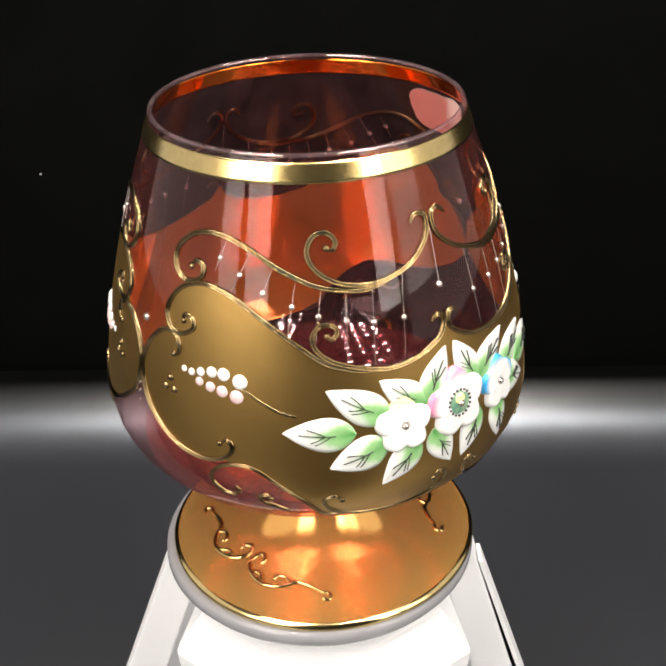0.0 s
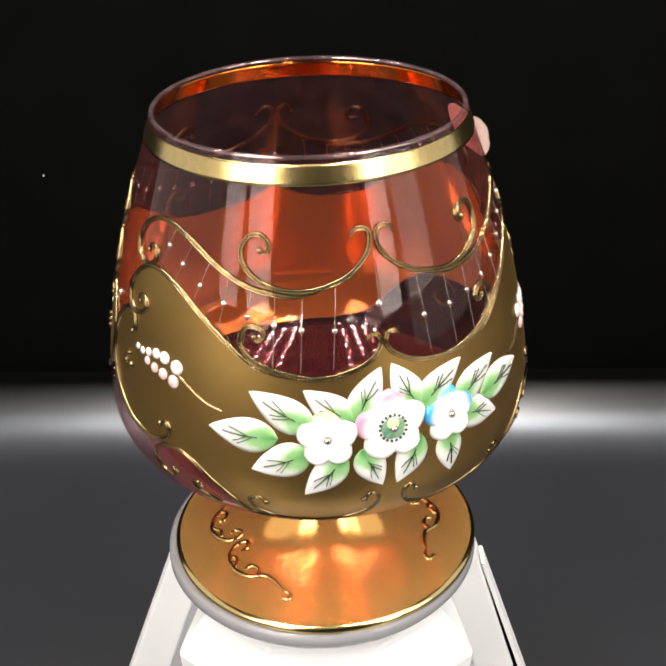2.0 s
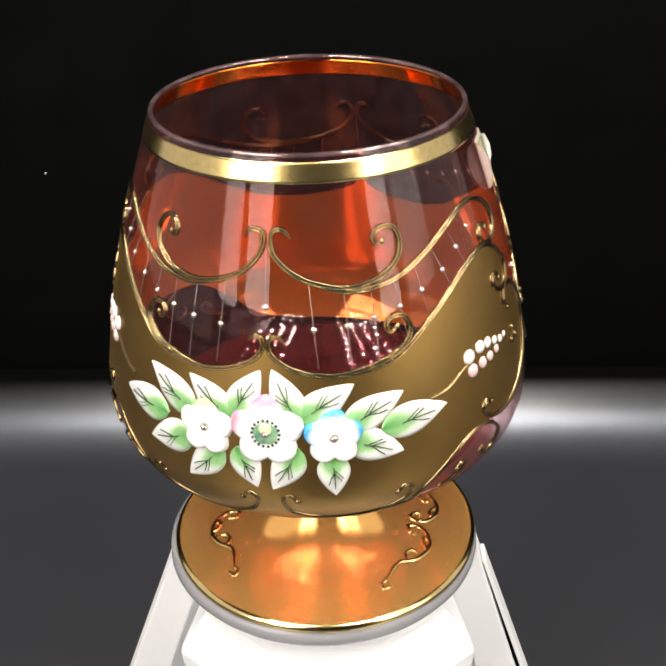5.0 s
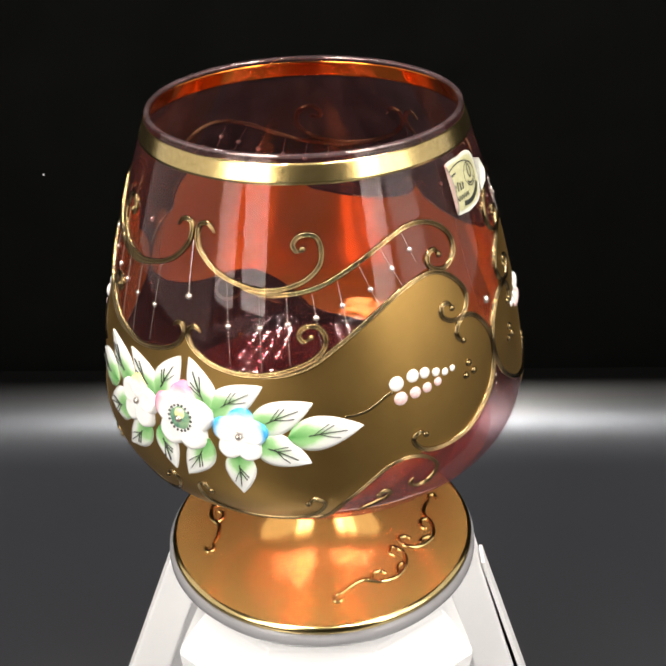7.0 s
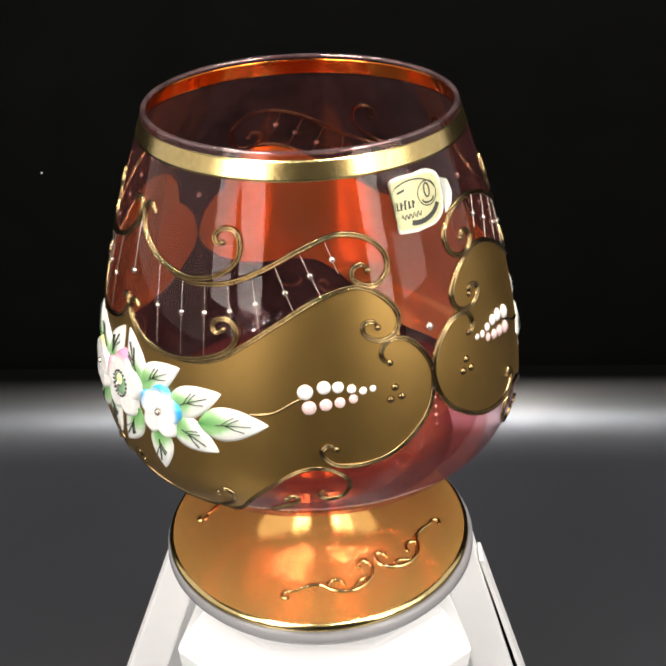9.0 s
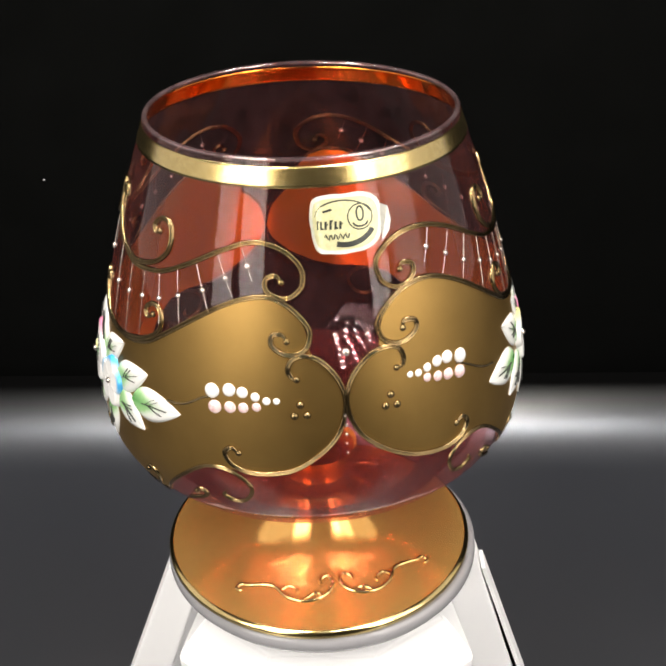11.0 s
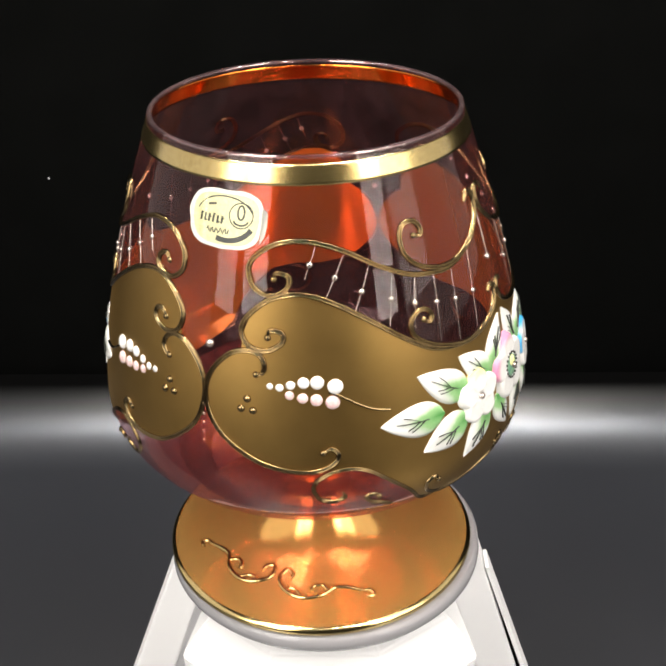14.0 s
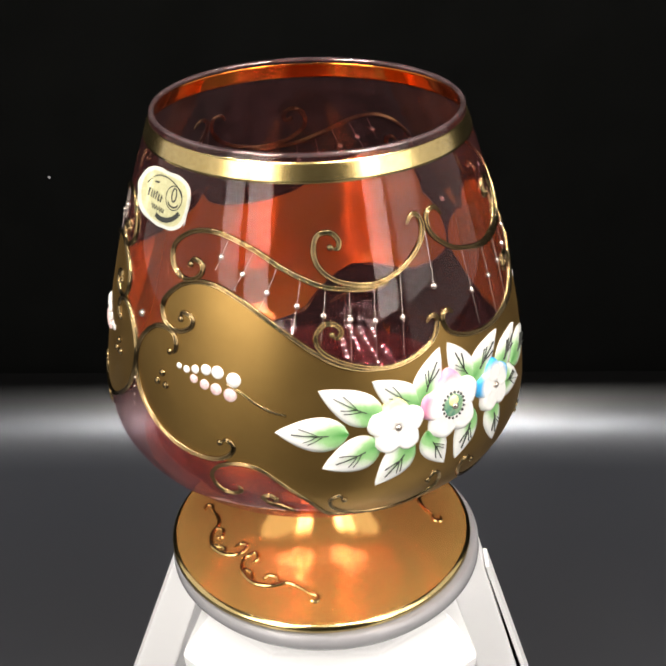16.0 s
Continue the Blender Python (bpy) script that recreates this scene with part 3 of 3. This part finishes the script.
def build_leaf(mid, base, tip, width, bend=0.02):
    base = (base[0] + 0.14 * (base[0] - tip[0]), base[1] + 0.14 * (base[1] - tip[1]))
    r = radius((base[1] + tip[1]) / 2000)
    h0 = base[1] / 1000
    put = patch(mid + base[0], h0)
    ax = np.array([radians(tip[0] - base[0]) * r, (tip[1] - base[1]) / 1000 * math.hypot(1, slope((base[1] + tip[1]) / 2000))])
    ln = float(np.hypot(*ax))
    ux, uy = ax / ln, np.array([-ax[1], ax[0]]) / ln
    bm = bmesh.new()
    uvl = bm.loops.layers.uv.new("UVMap")
    n, m = 16, 8
    grid, uvs = [], {}
    for i in range(n + 1):
        u = i / n
        w = width * (math.sin(math.pi * min(1, u ** 0.85)) ** 0.75 * (1 - 0.35 * u) * 1.12 + 0.0002)
        row = []
        for j in range(m + 1):
            s = -1 + 2 * j / m
            c = ux * (ln * u) + uy * (w * s + bend * ln * math.sin(math.pi * u) * 0.5)
            z = 0.00025 + 0.00075 * (1 - s * s) ** 0.5 * (0.4 + 0.6 * math.sin(math.pi * min(1, u + 0.1))) - 0.0002 * math.exp(-(s / 0.18) ** 2)
            v = bm.verts.new(put(c[0], c[1], z))
            uvs[v] = (u, abs(s) if s < 0 else 0.75 * s)
            row.append(v)
        grid.append(row)
    for i in range(n):
        for j in range(m):
            f = bm.faces.new((grid[i][j], grid[i + 1][j], grid[i + 1][j + 1], grid[i][j + 1]))
            for l in f.loops:
                l[uvl].uv = uvs[l.vert]
    edge = [r[0] for r in grid] + grid[-1][1:] + [r[-1] for r in reversed(grid[:-1])] + grid[0][-2:0:-1]
    low = {v: bm.verts.new(v.co * 1.0 - (v.co - Vector((0, 0, v.co.z))).normalized() * 0.00018) for v in edge}
    for a, b in zip(edge, edge[1:] + edge[:1]):
        f = bm.faces.new((a, b, low[b], low[a]))
        for l in f.loops:
            l[uvl].uv = uvs.get(l.vert, (0.9, 0.9))
    bmesh.ops.recalc_face_normals(bm, faces=bm.faces)
    leaf = part("leaf", bm, LEAF, GOBLET)
    # ink veins
    def vein(pts, w):
        bm = bmesh.new()
        prev = None
        for i, (u, s) in enumerate(pts):
            c = ux * (ln * u) + uy * (width * s + bend * ln * math.sin(math.pi * u) * 0.5)
            d = np.array(pts[min(i + 1, len(pts) - 1)]) - np.array(pts[max(i - 1, 0)])
            d = ux * d[0] * ln + uy * d[1] * width
            nrm = np.array([-d[1], d[0]]) / (np.hypot(*d) + 1e-9)
            row = []
            for q, z in ((-1, 0.00085), (0, 0.00122), (1, 0.00085)):
                cc = c + nrm * w * q
                row.append(bm.verts.new(put(cc[0], cc[1], z)))
            if prev:
                bm.faces.new((prev[0], prev[1], row[1], row[0]))
                bm.faces.new((prev[1], prev[2], row[2], row[1]))
            prev = row
        part("vein", bm, INK, leaf)
    w = 0.00010
    vein([(0.28, 0.0), (0.45, 0.02), (0.62, 0.0), (0.78, -0.03)], w)
    vein([(0.42, 0.0), (0.52, 0.22), (0.62, 0.38)], w)
    vein([(0.42, 0.0), (0.55, -0.22), (0.68, -0.36)], w)
    vein([(0.36, 0.05), (0.46, 0.30), (0.56, 0.50)], w)
    return leaf


LEAVES = [((-29.1, 73.2), (-44.5, 73.9), 4.2), ((-20.1, 76.8), (-33.7, 84.4), 4.1), ((-21.0, 69.0), (-33.6, 64.2), 4.2), ((-9.7, 77.5), (-20.4, 85.4), 3.7), ((-7.8, 77.8), (-1.4, 89.4), 3.7),
          ((7.6, 78.0), (1.7, 89.8), 3.7), ((9.0, 78.0), (21.4, 85.8), 3.8), ((20.1, 75.6), (33.6, 82.0), 3.9), ((29.8, 73.6), (45.6, 75.4), 4.1), ((20.8, 71.2), (33.1, 66.6), 4.0),
          ((-12.2, 67.0), (-21.0, 57.6), 3.7), ((-6.8, 68.0), (-2.4, 58.5), 3.6), ((7.0, 68.8), (1.2, 58.2), 3.8), ((15.5, 67.0), (16.2, 56.4), 3.7)]


def build_flower(mid, p0, h0, rad, tint, turn, centre):
    put = patch(mid + p0, h0 / 1000)
    flower = part("flower", dome(rad * 0.30, 0.30, 24), ENAMEL, GOBLET, "white enamel five-petal flower in relief")
    flower.matrix_basis = seat(mid + p0, h0 / 1000, 0.0005)
    inv = flower.matrix_basis.inverted()
    for i in range(5):
        a = radians(turn + 72 * i)
        cx, cy = 0.54 * rad * math.cos(a), 0.54 * rad * math.sin(a)
        bm = bmesh.new()
        rings = []
        for q in range(8):
            f = q / 7
            ring = []
            for s in range(20):
                b = 2 * math.pi * s / 20
                lob = 1 + 0.03 * math.cos(3 * (b - a)) + 0.03 * math.sin(5 * b + i)
                rr = 0.52 * rad * f * lob
                z = 0.0009 + 0.0008 * (1 - f ** 4) + 0.0003 * math.exp(-((f - 0.75) / 0.2) ** 2) - (0.0008 if f == 1 else 0)
                ring.append((cx + rr * math.cos(b), cy + rr * math.sin(b), z))
            rings.append([bm.verts.new(inv @ put(*c)) for c in (ring if q else ring[:1])])
        for ra, rb in zip(rings, rings[1:]):
            for s in range(20):
                if len(ra) == 1:
                    bm.faces.new((ra[0], rb[s], rb[(s + 1) % 20]))
                else:
                    bm.faces.new((ra[s], rb[s], rb[(s + 1) % 20], ra[(s + 1) % 20]))
        bmesh.ops.recalc_face_normals(bm, faces=bm.faces)
        uvl = bm.loops.layers.uv.new("UVMap")
        for f in bm.faces:
            for l in f.loops:
                far = (l.vert.co - Vector((0, 0, l.vert.co.z))).length / rad
                l[uvl].uv = (min(1, far), 0.5)
        part("petal", bm, tint.get(i, ENAMEL), flower)
    if centre:
        part("disc", dome(rad * 0.38, 0.20, 24), TEAL, flower, "teal flower centre").location = (0, 0, 0.0008)
        ring = part("stamen", dome(0.00038, 0.9, 8, 3), INK, flower)
        ring.location = (rad * 0.385, 0, 0.0011)
        for i in range(1, 18):
            a = 2 * math.pi * i / 18
            share("stamen", ring, pose(rad * 0.385 * math.cos(a), rad * 0.385 * math.sin(a), 0.0011), flower)
        part("pollen", dome(rad * 0.18, 0.35, 16), YELLOW, flower).location = (0, rad * 0.13, 0.0012)
    part("flower_bead", dome(0.00095, 0.9), SILVER, flower).location = (0, 0, 0.0016 if centre else 0.0010)
    return flower


for mid in MIDS:
    for b, t, w in LEAVES:
        build_leaf(mid, b, t, w * 1.14 / 1000)
    build_flower(mid, -15.2, 73.2, 0.0072, {1: LEMON}, 18, False)
    build_flower(mid, 16.1, 73.1, 0.0070, {1: BLUE, 2: BLUE, 0: BLUE}, 18, False)
    build_flower(mid, 0.3, 74.4, 0.0088, {1: PINK, 2: PINK}, 20, True)


# ---- stem and foot ----
def build_foot():
    prof = spline([(0.0125, 0.0330), (0.0102, 0.0285), (0.0092, 0.0235), (0.0108, 0.0178), (0.0142, 0.0126), (0.0186, 0.0080), (0.0234, 0.0050), (0.0300, 0.0032), (0.0360, 0.0021), (0.0458, 0.0006)], 60)
    foot = part("foot", lathe([tuple(p) for p in reversed(prof)]), GOLD_FOOT, GOBLET, "amber gilded round foot and short stem")
    part("foot_edge", lathe([(0.0440, -0.0022), (0.0464, -0.0021), (0.0470, -0.0012), (0.0470, -0.0003), (0.0464, 0.0004), (0.0457, 0.0007)]), GOLD_RING, GOBLET, "bright gold edge of the foot")
    part("foot_base", lathe([(0, -0.0019), (0.0438, -0.0019), (0.0440, -0.0022)]), GOLD_FOOT, GOBLET)
    prof_r, prof_z = [p[0] for p in prof], [p[1] for p in prof]

    def on_foot(phi, r, lift):
        a = radians(phi)
        return Vector((r * math.sin(a), -r * math.cos(a), float(np.interp(r, prof_r, prof_z)) + lift))

    def foot_scroll(pts, width, height, n=70):
        bm = bmesh.new()
        line = spline(pts, n)
        P = [on_foot(p, r / 1000, 0) for p, r in line]
        prev = None
        for i in range(n):
            t = (P[min(i + 1, n - 1)] - P[max(i - 1, 0)]).normalized()
            up = Vector((0, 0, 1))
            s = t.cross(up).normalized()
            w = width * (0.35 + 0.65 * min(1, min(i, n - 1 - i) / n / 0.1))
            row = [bm.verts.new(P[i] + s * w * math.cos(a) + up * height * math.sin(a)) for a in [math.pi * q / 6 for q in range(7)]]
            if prev:
                for q in range(6):
                    bm.faces.new((prev[q], prev[q + 1], row[q + 1], row[q]))
            prev = row
        bmesh.ops.recalc_face_normals(bm, faces=bm.faces)
        part("foot_scroll", bm, GOLD_BAND, GOBLET)

    for c in (87.0, -86.0):
        for way in (-1, 1):
            foot_scroll([(c + way * p, r) for p, r in ((46, 35.2), (40, 32.8), (33, 32.2), (26, 34.6), (17, 35.6), (8, 33.8), (2.5, 30.2), (4.5, 27.0), (9, 28.0), (9, 30.2))], 0.0007, 0.0006)
            foot_scroll([(c + way * p, r) for p, r in ((30, 33.4), (27, 31.2), (22, 31.6), (21, 33.4))], 0.0006, 0.0006, 30)
            foot_scroll([(c + way * p, r) for p, r in ((17, 35.4), (13, 33.0), (9, 33.2), (11, 34.4))], 0.0006, 0.0006, 30)
            foot_scroll([(c + way * p, r) for p, r in ((46, 35.2), (49.5, 35.6), (50, 37.6), (46.5, 37.6))], 0.0006, 0.0006, 30)
    return foot


build_foot()


# ---- paper label ----
def build_label():
    c, h0 = 88.9, 0.1231
    flat = patch(c, h0)

    def put(x, y, z):
        """One side of the label has come off the glass and bends outwards."""
        start, bend, most = -0.0048, 0.0022, radians(62)
        s = start - x
        if s <= 0:
            return flat(x, y, z)
        a = min(s / bend, most)
        run = max(s - bend * most, 0)
        out = bend * math.sin(a) + run * math.cos(a)
        up = bend * (1 - math.cos(a)) + run * math.sin(a)
        return flat(start - out + z * math.sin(a), y, up + z * math.cos(a))

    def sheet(name, half_x, half_y, lift, mat, parent, wob, back=None):
        bm = bmesh.new()
        n = 48
        rings = []
        for q in range(9):
            f = q / 8
            ring = []
            for s in range(n):
                b = 2 * math.pi * s / n
                k = (abs(math.cos(b)) ** 3.6 + abs(math.sin(b)) ** 3.6) ** (-1 / 3.6)
                k *= 1 + wob * (math.sin(7 * b) * 0.5 + math.sin(11 * b + 1) * 0.5)
                x, y = half_x * k * math.cos(b) * f, half_y * k * math.sin(b) * f
                x *= 1 - 0.10 * (y / half_y < 0) * abs(y / half_y)
                ring.append(put(x, y, lift))
            rings.append([bm.verts.new(v) for v in (ring if q else ring[:1])])
        q_of = {id(r): q for q, r in enumerate(rings)}
        for ra, rb in zip(rings, rings[1:]):
            for s in range(n):
                j = (s + 1) % n
                face = bm.faces.new((ra[0], rb[s], rb[j]) if len(ra) == 1 else (ra[s], rb[s], rb[j], ra[j]))
                if isinstance(mat, list) and half_x * (q_of[id(rb)] / 8) * math.cos(2 * math.pi * s / n) < -0.0050:
                    face.material_index = 1
        return part(name, bm, mat, parent)

    label = sheet("label", 0.0093, 0.0068, 0.00034, PAPER_EDGE, GOBLET, 0.02)
    tagged(label, "torn cream paper label with black print")
    sheet("label_back", 0.0092, 0.0067, 0.00010, [PAPER_BACK, PAPER_BARE], label, 0.02)
    sheet("label_face", 0.0084, 0.0059, 0.00040, PAPER, label, 0.0)

    def bar(pts, w, name="print"):
        bm = bmesh.new()
        prev = None
        if len(pts) == 2:
            (xa, ya), (xb, yb) = pts
            pts = [(xa + (xb - xa) * i / 12, ya + (yb - ya) * i / 12) for i in range(13)]
        for i, (x, y) in enumerate(pts):
            d = np.array(pts[min(i + 1, len(pts) - 1)]) - np.array(pts[max(i - 1, 0)])
            nrm = np.array([-d[1], d[0]]) / (np.hypot(*d) + 1e-9) * w
            row = [bm.verts.new(put((x + nrm[0] * q) / 1000, (y + nrm[1] * q) / 1000, 0.00047)) for q in (-1, 1)]
            if prev:
                bm.faces.new((prev[0], prev[1], row[1], row[0]))
            prev = row
        part(name, bm, INK, label)

    arc = lambda cx, cy, rx, ry, a0, a1, n=24: [(cx + rx * math.cos(radians(a0 + (a1 - a0) * i / n)), cy + ry * math.sin(radians(a0 + (a1 - a0) * i / n))) for i in range(n + 1)]
    bar(arc(4.0, 1.2, 2.9, 2.9, 0, 360), 0.14)
    bar(arc(4.0, 1.9, 0.8, 1.6, 0, 360), 0.22)
    bar(arc(4.0, 0.0, 1.7, 1.0, 180, 360), 0.22)
    bar(arc(-0.3, 0.3, 7.4, 5.0, 20, 160), 0.16)
    for i in range(6):
        bar([(-6.4 + 1.12 * i, -0.9 - 0.05 * i), (-6.2 + 1.12 * i, 1.0 - 0.07 * i)], 0.26)
        bar([(-6.4 + 1.12 * i, (0.9, -0.8, 0.1)[i % 3]), (-5.7 + 1.12 * i, (0.9, -0.8, 0.1)[i % 3])], 0.18)
    bar([(-4.5, 3.0), (-2.4, 3.4)], 0.25)
    bar([(-4.5 + 0.3 * i, -2.8 + 0.7 * math.sin(i * 1.7)) for i in range(20)], 0.16)
    bar(arc(0.6, 0.4, 6.7, 5.2, 248, 335), 0.62)
    # torn corner, lifted
    bm = bmesh.new()
    vs = [bm.verts.new(put(x / 1000, y / 1000, z / 1000)) for x, y, z in ((9.0, 3.4, 0.4), (10.4, 2.6, 1.4), (10.7, -0.6, 2.0), (10.2, -3.2, 1.6), (8.8, -5.2, 0.4))]
    bm.faces.new(vs)
    bmesh.ops.solidify(bm, geom=bm.faces[:], thickness=0.00015)
    part("torn_corner", bm, PAPER_EDGE, label, smooth=False)
    return label


build_label()

# ---- LED boards over the table, seen as glints in the bowl and on the rim ----
def build_led_board(x0, tilt):
    led = new("led_board")
    tagged(led, "narrow overhead board with rows of bright diodes hung on rods", "lamp", group="overhead led boards")
    part("board", rounded_box(0.13, 0.54, 0.004, 0.001), WALL, led, smooth=False)
    first = None
    for i in range(4):
        for j in range(13):
            m = pose(-0.0525 + 0.035 * i, -0.24 + 0.039 * j + (0.012 if i % 2 else 0), -0.0022, 180, 0, 0)
            if first is None:
                first = part("diode", dome(0.0052, 0.3, 12, 3), DIODE, led)
                first.matrix_basis = m
            else:
                share("diode", first, m, led)
    for y in (-0.2, 0.2):
        rod = part("rod", lathe([(0, 0), (0.003, 0), (0.003, 1.52), (0, 1.52)], 10), WALL, led)
        rod.matrix_basis = pose(0, 0, 0, 0, -tilt, 0) @ pose(0, y, 0.0)
    led.matrix_world = pose(x0, -0.06, 0.60, 0, tilt, 0)


DIODE, nt, out = material("glowing_diode")
em = nt.nodes.new("ShaderNodeEmission")
em.inputs[0].default_value, em.inputs[1].default_value = (1, 0.95, 0.87, 1), 190.0
nt.links.new(em.outputs[0], out.inputs[0])
build_led_board(0.125, 16)
build_led_board(-0.130, -16)

# ---- dust on the backdrop ----
speck = part("dust_speck", dome(0.0007, 0.6, 10), PLATE)
speck.matrix_world = pose(SPECK[0], BACK_Y - 0.0002, SPECK[1], 90, 0, 0)
tagged(speck, "tiny pale speck of dust on the black backdrop", "dust")


# ---- movement ----
TURN = [(0, -10.08), (0.5, -14.65), (1, -19.58), (1.5, -24.36), (2, -29.06), (2.5, -33.78), (3, -38.60), (3.5, -43.48), (4.2, -50.53), (6.3, -72.4), (7, -80.02), (7.5, -85.33), (8, -90.74), (8.5, -96.17), (9.2, -104.11), (11.3, -129.07), (12, -137.80), (12.5, -143.42), (13, -149.44), (13.5, -155.44), (14, -161.46), (14.5, -168.06), (15, -174.59), (15.5, -180.80), (16, -187.07)]


def motions():
    """The plate turns about a slightly tilted axle, and the goblet stands a little off its middle."""
    axle = Matrix.Rotation(-0.00038, 4, "X") @ Matrix.Rotation(-0.0081, 4, "Y")
    lean = Matrix.Rotation(0.00478, 4, "X") @ Matrix.Rotation(-0.00183, 4, "Y")
    base = Matrix.Translation((0.00142, -0.00009, 0.0)) @ lean
    walk(GOBLET, [(t, Matrix.Translation((0.00050, 0.00094, FOOT_Z)) @ axle @ pose(0, 0, 0, 0, 0, a) @ base @ pose(0, 0, 0, 0, 0, 50.1)) for t, a in TURN])
    walk(PLATE_OB, [(t, Matrix.Translation((0.00050, 0.00094, PLATE_Z)) @ axle @ pose(0, 0, 0, 0, 0, a)) for t, a in TURN])


motions()
